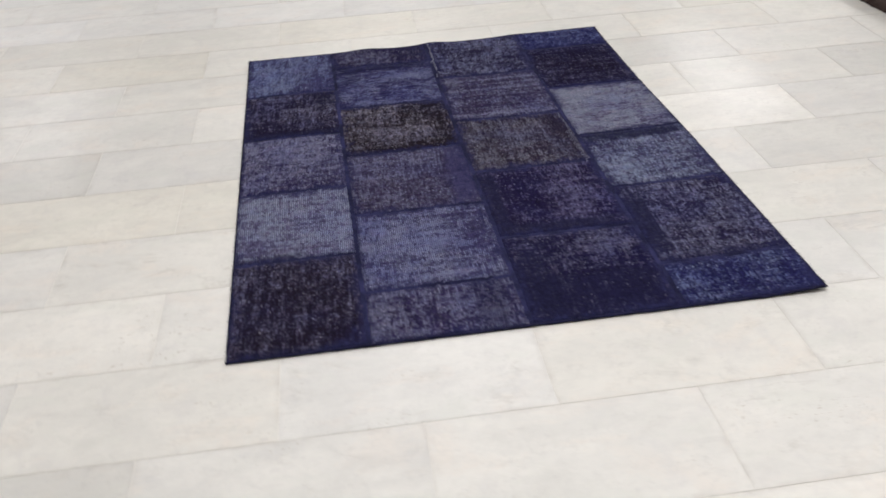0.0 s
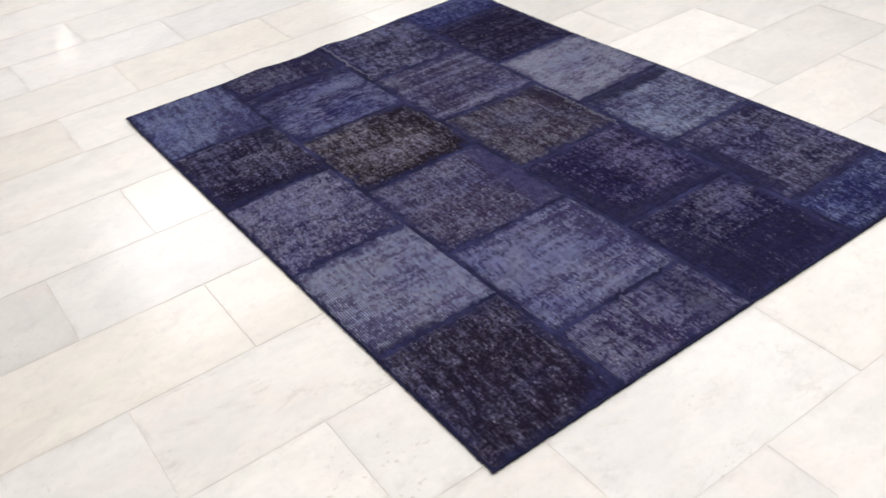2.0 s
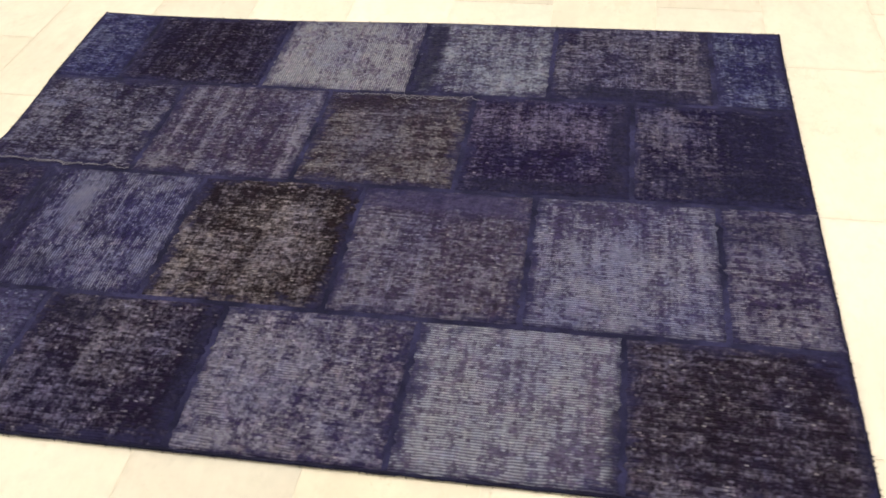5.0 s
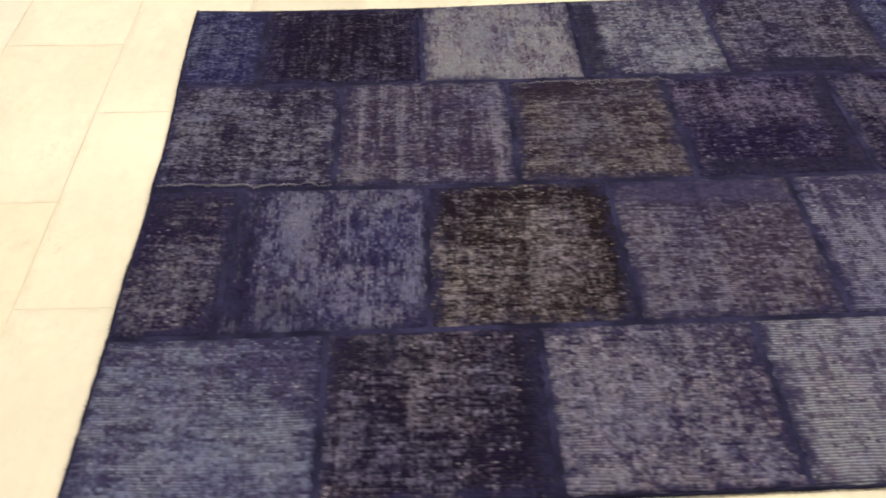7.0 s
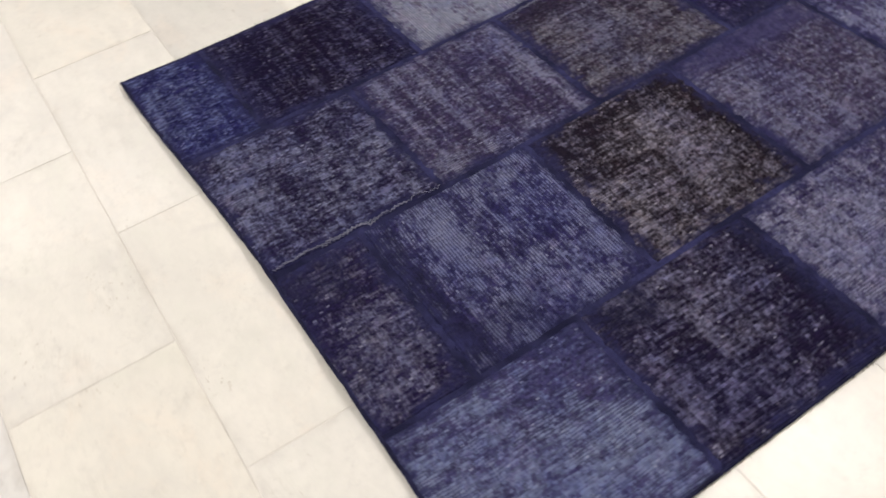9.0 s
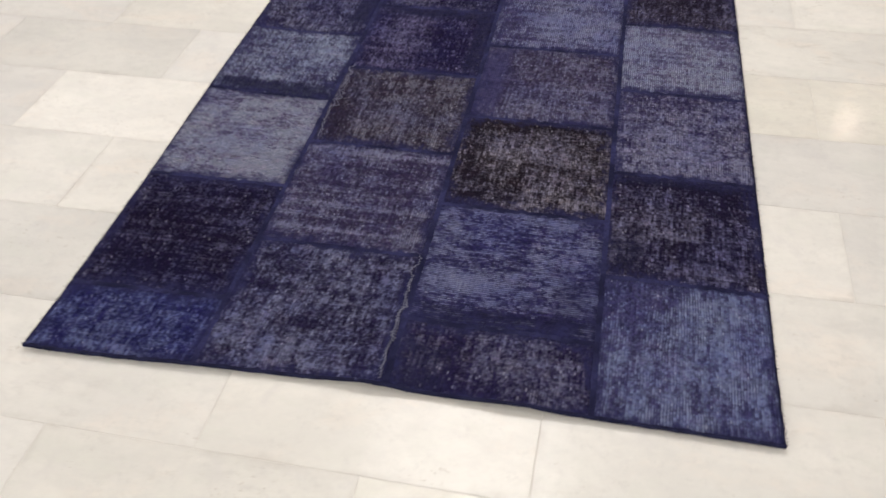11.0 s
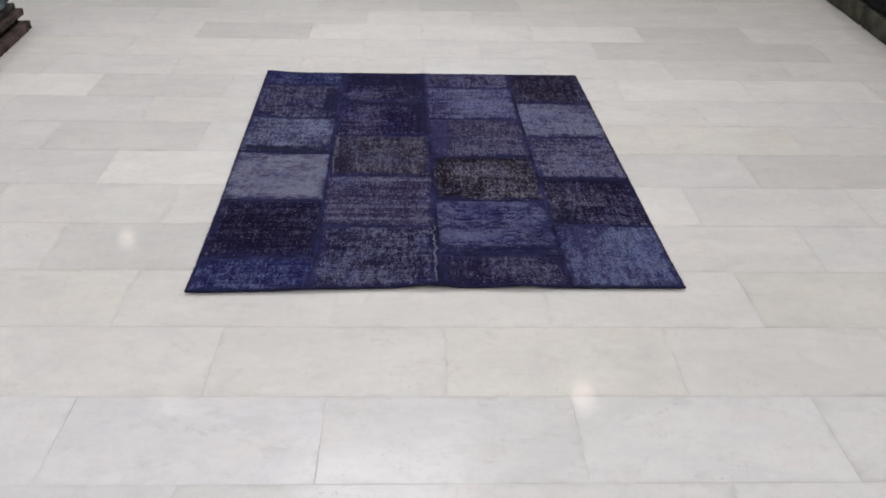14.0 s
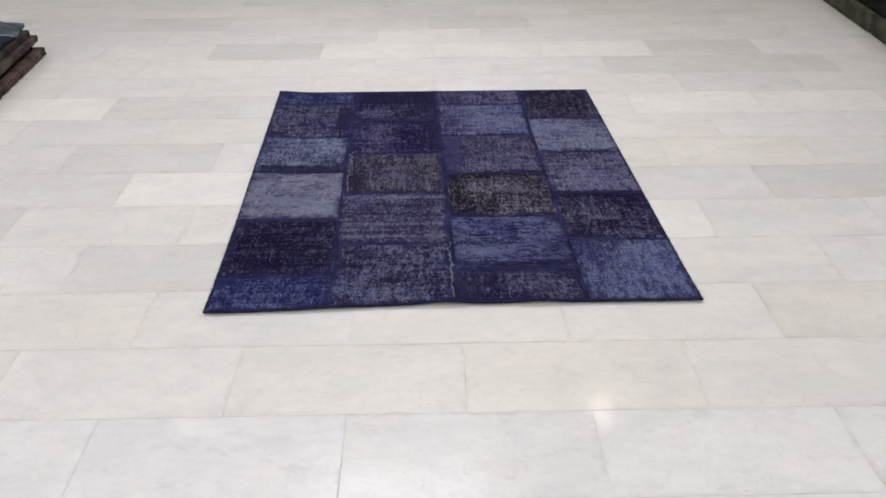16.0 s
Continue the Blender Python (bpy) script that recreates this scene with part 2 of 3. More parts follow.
    c = m.mix(m.math("MULTIPLY", m.span(hue, 0.48, 0.34), 0.55), c, m.mix(1.0, c, (0.92, 0.95, 1.10), "MULTIPLY"))
    plum = m.noise(m.coords((1, 1, 1), (seed * 1.3, seed, 11)), 24.0, 4, 0.65, 0.6)
    c = m.mix(m.math("MULTIPLY", m.span(plum, 0.50, 0.66), 0.38), c, m.mix(1.0, c, (1.11, 0.90, 1.01), "MULTIPLY"))
    # the blue overdye lies in clouds over patches and seams alike
    dye = m.noise(m.coords(), 5.5, 3, 0.55, 0.6)
    dye = m.math("MULTIPLY_ADD", m.math("SUBTRACT", tuft, 0.5), 0.35, dye)
    dye = m.span(dye, 0.40, 0.70, 0.05, (1.0 - 0.7 * warm) * min(1.0, max(0.15, 1.6 - 5.5 * light[1])))
    c = m.mix(dye, c, m.mix(1.0, c, (0.87, 0.90, 1.10), "MULTIPLY"))
    c = m.mix(m.math("MULTIPLY", dye, 0.15), c, (0.024, 0.025, 0.080))
    c = m.mix(min(1.0, 1.3 * wash), c, m.mix(1.0, c, (0.80, 0.87, 1.22), "MULTIPLY"))
    rim = m.tree.nodes.new("ShaderNodeAttribute")
    rim.attribute_name = "rim"
    edge = m.math("MULTIPLY_ADD", m.math("SUBTRACT", blot, 0.5), 0.075, rim.outputs["Fac"])
    edge = m.math("MULTIPLY_ADD", m.math("SUBTRACT", dash, 0.5), 0.05, edge)
    edge = m.math("MULTIPLY_ADD", m.math("SUBTRACT", wide, 0.5), 0.060, edge)
    dyed = m.span(edge, -0.012, 0.026, 0.90, 0.0)
    if wash:
        dyed = m.math("MAXIMUM", dyed, m.math("MULTIPLY", m.span(wide, 0.42, 0.68), wash))
    for x, y, rx, ry, share in dips:
        near_x = m.math("ABSOLUTE", m.math("MULTIPLY_ADD", xyz.outputs["X"], 1 / rx, -x / rx))
        near_y = m.math("ABSOLUTE", m.math("MULTIPLY_ADD", xyz.outputs["Y"], 1 / ry, -y / ry))
        far = m.math("MULTIPLY_ADD", m.math("SUBTRACT", blot, 0.5), 0.9, m.math("MAXIMUM", near_x, near_y))
        far = m.math("MULTIPLY_ADD", m.math("SUBTRACT", dash, 0.5), 0.6, far)
        ink = ((0.017, 0.017, 0.052), (0.009, 0.009, 0.026)) if share > 0 else ((0.044, 0.040, 0.112), (0.027, 0.025, 0.076))
        c = m.mix(m.span(far, 0.50, 1.15, 0.9 * abs(share), 0.0), c, m.mix(m.span(tuft, 0.35, 0.65), *ink))
    c = m.mix(m.math("MULTIPLY", dyed, 0.88), c, m.mix(m.span(tuft, 0.30, 0.70), (0.028, 0.029, 0.094), (0.018, 0.018, 0.060)))
    height = m.math("MULTIPLY_ADD", tuft, 0.9, m.math("MULTIPLY", worn, -0.6))
    height = m.math("MULTIPLY_ADD", profile, 0.35, m.math("MULTIPLY_ADD", thread, 0.25, height))
    return m.done(c, 0.95, m.bump(height, 0.7, 0.003), 0.05)


MARBLE = marble("white_marble")
SLAB_MARBLE = marble("white_marble_slab", (0.30655, 0.14965))
GROUT = grout()
# wall tone is kept dark so less light bounces onto the floor sides
WALL_PAINT = plain("dimmed_wall_paint", (0.50, 0.475, 0.44), 0.7, 20.0, 0.05, 0.1)
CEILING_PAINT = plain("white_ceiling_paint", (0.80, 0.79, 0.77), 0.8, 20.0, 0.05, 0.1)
SEAM = plain("navy_seam_cloth", (0.024, 0.025, 0.080), 0.95, 90.0, 0.55, 0.8, 0.1, (0.033, 0.034, 0.104))
BINDING = plain("navy_binding_yarn", (0.023, 0.024, 0.066), 0.95, 220.0, 0.5, 0.6, 0.1)
LOOSE = plain("pale_stitching_thread", (0.26, 0.27, 0.37), 0.9, 200.0, 0.3, 0.2, 0.1)


# ---- building helpers ----
def link_mesh(name, bm, material, parent=None, label="", smooth=False):
    data = bpy.data.meshes.new(name)
    bm.normal_update()
    bm.to_mesh(data)
    bm.free()
    if smooth:
        for f in data.polygons:
            f.use_smooth = True
    data.materials.append(material)
    ob = new(name, data)
    if parent is not None:
        ob.parent = parent
    if label:
        ob["label"] = label
    return ob


def part(name, bm, material, parent, label="", smooth=False):
    return link_mesh(name, bm, material, parent, label, smooth)


def box(bm, lo, hi, bevel=0.0, segments=1):
    made = bmesh.ops.create_cube(bm, size=1.0)["verts"]
    for v in made:
        v.co = Vector([lo[i] + (v.co[i] + 0.5) * (hi[i] - lo[i]) for i in range(3)])
    if bevel:
        edges = list({e for v in made for e in v.link_edges})
        bmesh.ops.bevel(bm, geom=edges, offset=bevel, segments=segments, affect="EDGES", profile=0.5)


def tube(bm, points, radius, sides=6):
    """A thin tube along a line of points."""
    rings = []
    for i, p in enumerate(points):
        a, b = Vector(points[max(i - 1, 0)]), Vector(points[min(i + 1, len(points) - 1)])
        d = (b - a).normalized()
        n1 = d.cross(Vector((0, 0, 1)))
        n1 = n1.normalized() if n1.length > 1e-6 else Vector((1, 0, 0))
        n2 = n1.cross(d)
        rings.append([bm.verts.new(Vector(p) + radius * (math.cos(k) * n1 + math.sin(k) * n2))
                      for k in [2 * math.pi * j / sides for j in range(sides)]])
    for r, s in zip(rings, rings[1:]):
        for j in range(sides):
            bm.faces.new((r[j], r[(j + 1) % sides], s[(j + 1) % sides], s[j]))
    bm.faces.new(rings[0])
    bm.faces.new(rings[-1][::-1])


# ---- the room ----
X0, X1, Y0, Y1 = -4.6, 6.2, -12.5, 14.0


# unseen closing walls, their darker tone holds down bounce and floor reflections
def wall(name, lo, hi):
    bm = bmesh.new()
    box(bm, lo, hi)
    return tagged(link_mesh(name, bm, WALL_PAINT), "plain unseen showroom wall, toned dark to cut bounce light", "wall", kind="structure")


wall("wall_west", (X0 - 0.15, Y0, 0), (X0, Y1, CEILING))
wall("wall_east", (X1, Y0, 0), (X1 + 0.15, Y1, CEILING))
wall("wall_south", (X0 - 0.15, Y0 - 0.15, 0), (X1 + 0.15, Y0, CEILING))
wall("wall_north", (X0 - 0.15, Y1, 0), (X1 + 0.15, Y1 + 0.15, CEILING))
bm = bmesh.new()
box(bm, (X0 - 0.15, Y0 - 0.15, CEILING), (X1 + 0.15, Y1 + 0.15, CEILING + 0.15))
tagged(link_mesh("ceiling", bm, CEILING_PAINT), "plain white showroom ceiling with recessed lamps", "ceiling", kind="structure")
bm = bmesh.new()
box(bm, (X0 - 0.15, Y0 - 0.15, -0.12), (X1 + 0.15, Y1 + 0.15, -0.0008))
floor = tagged(link_mesh("floor", bm, GROUT), "white marble slab floor with narrow grey joints", "floor", kind="structure")


# ---- the patchwork rug ----
LENGTH = 1.96


def rug_u(col, y):
    """The line between columns (0: one long edge, 4: the other) at the length y."""
    lo, hi = ((-0.004, -0.037), (0.340, 0.308), (0.740, 0.702), (1.132, 1.092), (1.500, 1.458))[col]
    return lo + (hi - lo) * y / LENGTH - (0.003 * math.sin(math.pi * y / LENGTH) if col == 4 else 0.0)


def smooth(lo, hi, v):
    k = min(1.0, max(0.0, (v - lo) / (hi - lo)))
    return k * k * (3 - 2 * k)


def rug_end(x):
    """The uneven second short end."""
    return 1.944 + 0.030 * smooth(0.7, 1.46, x)


def lift(x, y):
    """Soft ripples of the cloth, strongest at one short end."""
    end = math.exp(-((LENGTH - y) / 0.30) ** 2)
    h = end * (0.007 * math.exp(-((x - 0.45) / 0.07) ** 2) + 0.008 * math.exp(-((x - 0.75) / 0.06) ** 2)
               + 0.003 * math.exp(-((x - 1.10) / 0.09) ** 2))
    inner = min(1.0, max(0.0, min(x - rug_u(0, y), rug_u(4, y) - x, y, LENGTH - y)) / 0.12)
    h += 0.0025 * inner * (1 + noise.noise((x * 3.0, y * 3.0, 4.0)))
    h += 0.003 * math.exp(-((x - rug_u(2, y)) / 0.03) ** 2) * (0.5 + noise.noise((3.1, y * 4.0, 1.0)))
    h += 0.005 * math.exp(-((LENGTH - y) / 0.10) ** 2)
    # one long edge curls up a little near its first corner
    h += 0.010 * smooth(-1.45, -0.85, -y) * math.exp(-(max(0.0, rug_u(4, y) - x) / 0.09) ** 2)
    return max(0.0, h)


def rug_point(s, t, z):
    """s runs 0 to 4 over the columns, t 0 to 1 along the length."""
    k = min(3, int(s))
    y = t * LENGTH
    x = rug_u(k, y) + (rug_u(k + 1, y) - rug_u(k, y)) * (s - k)
    y = t * 1.968 + (rug_end(x) - 1.968) * t ** 8
    return Vector((x, y, z + lift(x, y)))


def rug_sheet(s0, s1, t0, t1, z, thick, ns, nt, soft=0.0, wob=0.0, key=0.0):
    """A slab of cloth that follows the ripples; soft rounds its rim, wob makes its outline uneven."""
    bm = bmesh.new()
    grid = []
    layer = bm.verts.layers.float.new("rim")
    for i in range(ns + 1):
        row = []
        for j in range(nt + 1):
            a, b = i / ns, j / nt
            s, t = s0 + (s1 - s0) * a, t0 + (t1 - t0) * b
            if wob:
                s += wob * noise.noise((t * 70, key, i / ns)) * (1 if i in (0, ns) else 0)
                t += 0.5 * wob * noise.noise((s * 25, key + 5, j / nt)) * (1 if j in (0, nt) else 0)
            rim = min(i, ns - i, j, nt - j)
            drop = soft if rim == 0 else 0.0
            tuft = 0.0 if rim == 0 or not wob else 0.0012 * noise.noise((s * 60, t * 230, key))
            v = bm.verts.new(rug_point(s, t, z - drop + tuft))
            v[layer] = min(min(a, 1 - a) * (s1 - s0) * 0.37, min(b, 1 - b) * (t1 - t0) * LENGTH)
            row.append(v)
        grid.append(row)
    for i in range(ns):
        for j in range(nt):
            bm.faces.new((grid[i][j], grid[i + 1][j], grid[i + 1][j + 1], grid[i][j + 1]))
    ring = [grid[i][0] for i in range(ns)] + [grid[ns][j] for j in range(nt)] + \
           [grid[i][nt] for i in range(ns, 0, -1)] + [grid[0][j] for j in range(nt, 0, -1)]
    low = [bm.verts.new(v.co - Vector((0, 0, thick))) for v in ring]
    for a in range(len(ring)):
        b = (a + 1) % len(ring)
        bm.faces.new((ring[a], low[a], low[b], ring[b]))
    return bm


rug = tagged(new("patchwork_rug"), "blue overdyed patchwork rug of worn squares on a marble floor", "rug")
part("backing", rug_sheet(0.012, 3.988, 0.002, 0.998, 0.0084, 0.0074, 96, 120), SEAM, rug, "navy cloth backing that shows as seams", True)


def patch(n, col, y0, y1, dark, light, wear, lines, streak, wash, warm, spots=(), dips=(), along="y"):
    """One square of the rug: column, start and end along the length, pile colour, worn colour, share worn, thread lines, streaks, blue wash, warmth."""
    gap_s, gap_t = 0.016, 0.0031
    s0, s1 = col + (gap_s if col else 0.013), col + 1 - (gap_s if col < 3 else 0.013)
    t0, t1 = y0 / LENGTH + (gap_t if y0 else 0.0025), y1 / LENGTH - (gap_t if y1 < 1.95 else 0.0025)
    mat = worn_pile("worn_pile", dark, light, wear, lines, streak, n * 2.37 + 1.0, wash, warm, spots, dips, along)
    part("patch", rug_sheet(s0, s1, t0, t1, 0.0100, 0.0045, 30, max(10, int((y1 - y0) * 80)), 0.0014, 0.009, n * 3.0), mat, rug, "", True)


patch(0, 0, 0.000, 0.402, (0.011, 0.009, 0.013), (0.118, 0.104, 0.126), 0.39, 0.25, "v", 0.0, 0.16, ((0.17, 0.05, 0.3, 0.12, -0.12),), ((0.17, 0.0, 0.2, 0.03, 0.5),))
patch(1, 0, 0.402, 0.790, (0.060, 0.058, 0.064), (0.222, 0.214, 0.208), 0.55, 1.0, "u", 0.0, 0.0, ((0.22, 0.70, 0.25, 0.13, 0.15), (0.08, 0.46, 0.2, 0.12, -0.12)), ((0.08, 0.41, 0.12, 0.03, 0.7),))
patch(2, 0, 0.790, 1.175, (0.021, 0.020, 0.040), (0.176, 0.167, 0.190), 0.53, 0.35, "both", 0.05, 0.22, ((0.16, 1.10, 0.25, 0.14, 0.22), (0.15, 0.83, 0.3, 0.1, -0.12)))
patch(3, 0, 1.175, 1.555, (0.009, 0.007, 0.014), (0.138, 0.124, 0.148), 0.35, 0.10, "both", 0.0, 0.18, ((0.15, 1.36, 0.14, 0.12, 0.16), (0.15, 1.20, 0.3, 0.06, -0.2)), ((0.16, 1.195, 0.2, 0.030, 0.8), (0.28, 1.48, 0.05, 0.07, 0.6)))
patch(4, 0, 1.555, 1.960, (0.036, 0.037, 0.052), (0.160, 0.163, 0.182), 0.52, 0.45, "v", 0.08, 0.0, ((0.06, 1.74, 0.16, 0.25, 0.20), (0.26, 1.66, 0.15, 0.25, -0.14), (0.20, 1.90, 0.1, 0.1, 0.10)))
patch(5, 1, 0.000, 0.210, (0.020, 0.018, 0.036), (0.146, 0.138, 0.158), 0.48, 0.70, "both", 0.1, 0.22, ((0.40, 0.11, 0.06, 0.2, 0.12),), ((0.66, 0.1, 0.05, 0.2, 0.5),))
patch(6, 1, 0.210, 0.600, (0.032, 0.031, 0.048), (0.168, 0.161, 0.184), 0.53, 0.80, "u", 0.0, 0.05, ((0.45, 0.42, 0.2, 0.2, 0.20), (0.67, 0.45, 0.09, 0.25, -0.16)))
patch(7, 1, 0.600, 0.987, (0.027, 0.025, 0.038), (0.143, 0.136, 0.158), 0.56, 0.35, "both", 0.06, 0.24, ((0.62, 0.70, 0.15, 0.2, -0.12), (0.42, 0.90, 0.15, 0.15, 0.12)), ((0.69, 0.79, 0.045, 0.22, -0.85),))
patch(8, 1, 0.987, 1.370, (0.010, 0.008, 0.008), (0.188, 0.164, 0.162), 0.38, 0.35, "both", 0.0, 0.22, ((0.69, 1.20, 0.07, 0.25, -0.20), (0.45, 1.30, 0.16, 0.12, 0.20), (0.52, 1.12, 0.16, 0.1, 0.18), (0.55, 1.01, 0.3, 0.06, -0.25)))
patch(9, 1, 1.370, 1.763, (0.018, 0.017, 0.038), (0.152, 0.145, 0.170), 0.45, 0.80, "both", 0.10, 0.05, ((0.61, 1.625, 0.15, 0.032, 0.40), (0.42, 1.42, 0.12, 0.1, 0.12), (0.42, 1.52, 0.14, 0.06, 0.14), (0.50, 1.72, 0.16, 0.07, -0.15), (0.62, 1.47, 0.12, 0.1, 0.12)), ((0.5, 1.745, 0.25, 0.045, 0.75), (0.36, 1.66, 0.06, 0.10, 0.45)), "x")
patch(10, 1, 1.763, 1.960, (0.013, 0.011, 0.026), (0.150, 0.140, 0.152), 0.38, 0.20, "both", 0.14, 0.22, ((0.46, 1.82, 0.14, 0.09, 0.16), (0.6, 1.93, 0.2, 0.06, -0.2)), ((0.66, 1.90, 0.08, 0.09, 0.6),))
patch(11, 2, 0.000, 0.392, (0.007, 0.006, 0.018), (0.100, 0.090, 0.112), 0.34, 0.15, "both", 0.10, 0.2, ((1.02, 0.31, 0.14, 0.10, 0.34), (0.85, 0.08, 0.25, 0.12, -0.14)), ((0.78, 0.15, 0.07, 0.2, 0.7), (0.95, 0.09, 0.26, 0.11, 0.6)))
patch(12, 2, 0.392, 0.788, (0.009, 0.007, 0.019), (0.120, 0.101, 0.134), 0.35, 0.15, "both", 0.1, 0.15, ((1.02, 0.62, 0.14, 0.20, 0.22), (0.80, 0.60, 0.12, 0.2, -0.10)), ((0.92, 0.415, 0.25, 0.045, 0.9), (0.755, 0.60, 0.035, 0.25, 0.85)))
patch(13, 2, 0.788, 1.168, (0.019, 0.016, 0.020), (0.135, 0.124, 0.126), 0.51, 0.45, "v", 0.0, 0.20, ((1.07, 1.05, 0.06, 0.2, -0.25), (0.90, 0.95, 0.15, 0.2, 0.08)))
patch(14, 2, 1.168, 1.565, (0.026, 0.023, 0.036), (0.150, 0.140, 0.156), 0.47, 0.40, "u", 0.05, 0.15, ((0.9, 1.21, 0.5, 0.022, 0.26), (0.9, 1.425, 0.6, 0.022, 0.30), (0.9, 1.515, 0.6, 0.020, 0.28), (0.9, 1.47, 0.5, 0.015, 0.12), (0.9, 1.35, 0.5, 0.03, -0.10)))
patch(15, 2, 1.565, 1.960, (0.012, 0.010, 0.020), (0.160, 0.153, 0.170), 0.44, 0.35, "both", 0.12, 0.14, ((0.9, 1.90, 0.3, 0.07, 0.18), (0.95, 1.68, 0.2, 0.08, -0.10)))
patch(16, 3, 0.000, 0.188, (0.013, 0.014, 0.032), (0.130, 0.132, 0.156), 0.48, 0.15, "both", 0.10, 0.0)
patch(17, 3, 0.188, 0.605, (0.013, 0.012, 0.022), (0.148, 0.138, 0.154), 0.42, 0.15, "both", 0.15, 0.18, ((1.30, 0.30, 0.2, 0.14, 0.12),), ((1.155, 0.40, 0.045, 0.19, 0.95), (1.25, 0.20, 0.3, 0.03, 0.5)))
patch(18, 3, 0.605, 0.970, (0.030, 0.031, 0.044), (0.196, 0.200, 0.204), 0.53, 0.45, "both", 0.05, 0.1, ((1.20, 0.70, 0.1, 0.14, 0.14), (1.30, 0.80, 0.2, 0.14, 0.10)), ((1.28, 0.945, 0.25, 0.042, 0.97),))
patch(19, 3, 0.970, 1.368, (0.052, 0.050, 0.062), (0.214, 0.207, 0.202), 0.67, 0.75, "both", 0.0, 0.10, ((1.16, 1.30, 0.12, 0.12, 0.20), (1.28, 1.17, 0.3, 0.3, 0.15)), (), "x")
patch(20, 3, 1.368, 1.768, (0.007, 0.005, 0.012), (0.095, 0.083, 0.104), 0.32, 0.15, "u", 0.0, 0.1)
patch(21, 3, 1.768, 1.960, (0.012, 0.013, 0.035), (0.122, 0.125, 0.158), 0.48, 0.15, "both", 0.10, 0.0)
for name, line in (("long_binding", [rug_point(0.008, k / 80, 0.0048) for k in range(81)]),
                   ("long_binding", [rug_point(3.992, k / 80, 0.0048) for k in range(81)]),
                   ("short_binding", [rug_point(k / 20, 0.001, 0.0048) for k in range(81)]),
                   ("short_binding", [rug_point(k / 20, 0.999, 0.0048) for k in range(81)])):
    bm = bmesh.new()
    wavy = [p + Vector((0.002 * noise.noise((k * 0.6, 1, 0)), 0.002 * noise.noise((k * 0.6, 7, 0)), 0)) for k, p in enumerate(line)]
    tube(bm, wavy, 0.0040 if line[0].y > 1.5 else 0.0032, 8)
    part(name, bm, BINDING, rug, "dark navy overlocked edge", True)
fuzz_rng = random.Random(11)
for start, end in (((0.0, 0.0), (0.0, 1.0)), ((4.0, 0.0), (4.0, 1.0)), ((0.0, 0.0), (4.0, 0.0)), ((0.0, 1.0), (4.0, 1.0))):
    bm = bmesh.new()
    count = 620 if start[0] == end[0] else 480
    for k in range(count):
        a = (k + fuzz_rng.random()) / count
        root = rug_point(start[0] + (end[0] - start[0]) * a, start[1] + (end[1] - start[1]) * a, fuzz_rng.uniform(0.003, 0.009))
        out = Vector((1 if start[0] == 4.0 else -1, 0, 0)) if start[0] == end[0] else Vector((0, 1 if start[1] == 1.0 else -1, 0))
        side = Vector((out.y, -out.x, 0))
        tip = root + out * fuzz_rng.uniform(0.001, 0.0055) + side * fuzz_rng.uniform(-0.004, 0.004) + Vector((0, 0, fuzz_rng.uniform(-0.003, 0.002)))
        tip.z = max(tip.z, 0.0015)
        wide = fuzz_rng.uniform(0.0006, 0.0016)
        a, b, c = (bm.verts.new(root + side * wide), bm.verts.new(root - side * wide), bm.verts.new(root + Vector((0, 0, wide))))
        d = bm.verts.new(tip)
        for f in ((a, b, d), (b, c, d), (c, a, d)):
            bm.faces.new(f)
    part("edge_fuzz", bm, BINDING, rug, "short navy pile hairs along the edge")
# pale overlock thread that has come loose along two seams, in crinkled strands
for s, t0, t1, wide, reach in ((2.940, 0.395, 0.462, 0.0007, 0.085), (2.930, 0.472, 0.520, 0.0007, 0.110), (2.950, 0.530, 0.585, 0.0007, 0.070), (2.955, 0.43, 0.56, 0.0006, 0.060),
                               (2.022, 0.80, 0.890, 0.0007, 0.040), (2.026, 0.875, 0.995, 0.0007, 0.014), (2.030, 0.89, 0.99, 0.0006, 0.012), (2.018, 0.84, 0.94, 0.0007, 0.022)):
    line = []
    count = int((t1 - t0) * 420)
    for k in range(count):
        t = t0 + (t1 - t0) * k / (count - 1)
        swing = reach * 0.8 * (noise.noise((t * 55, s, 0)) + 0.4 * noise.noise((t * 160, s, 4))) + 0.020 * (k % 2) * (0.6 + noise.noise((t * 90, s, 8)))
        line.append(rug_point(s + swing, t + 0.0012 * noise.noise((k * 1.7, s, 2)), 0.0116 + 0.0012 * noise.noise((k * 0.8, 2, s))))
    bm = bmesh.new()
    tube(bm, line, wide, 5)
    part("loose_thread", bm, LOOSE, rug, "pale crinkled overlock thread", True)


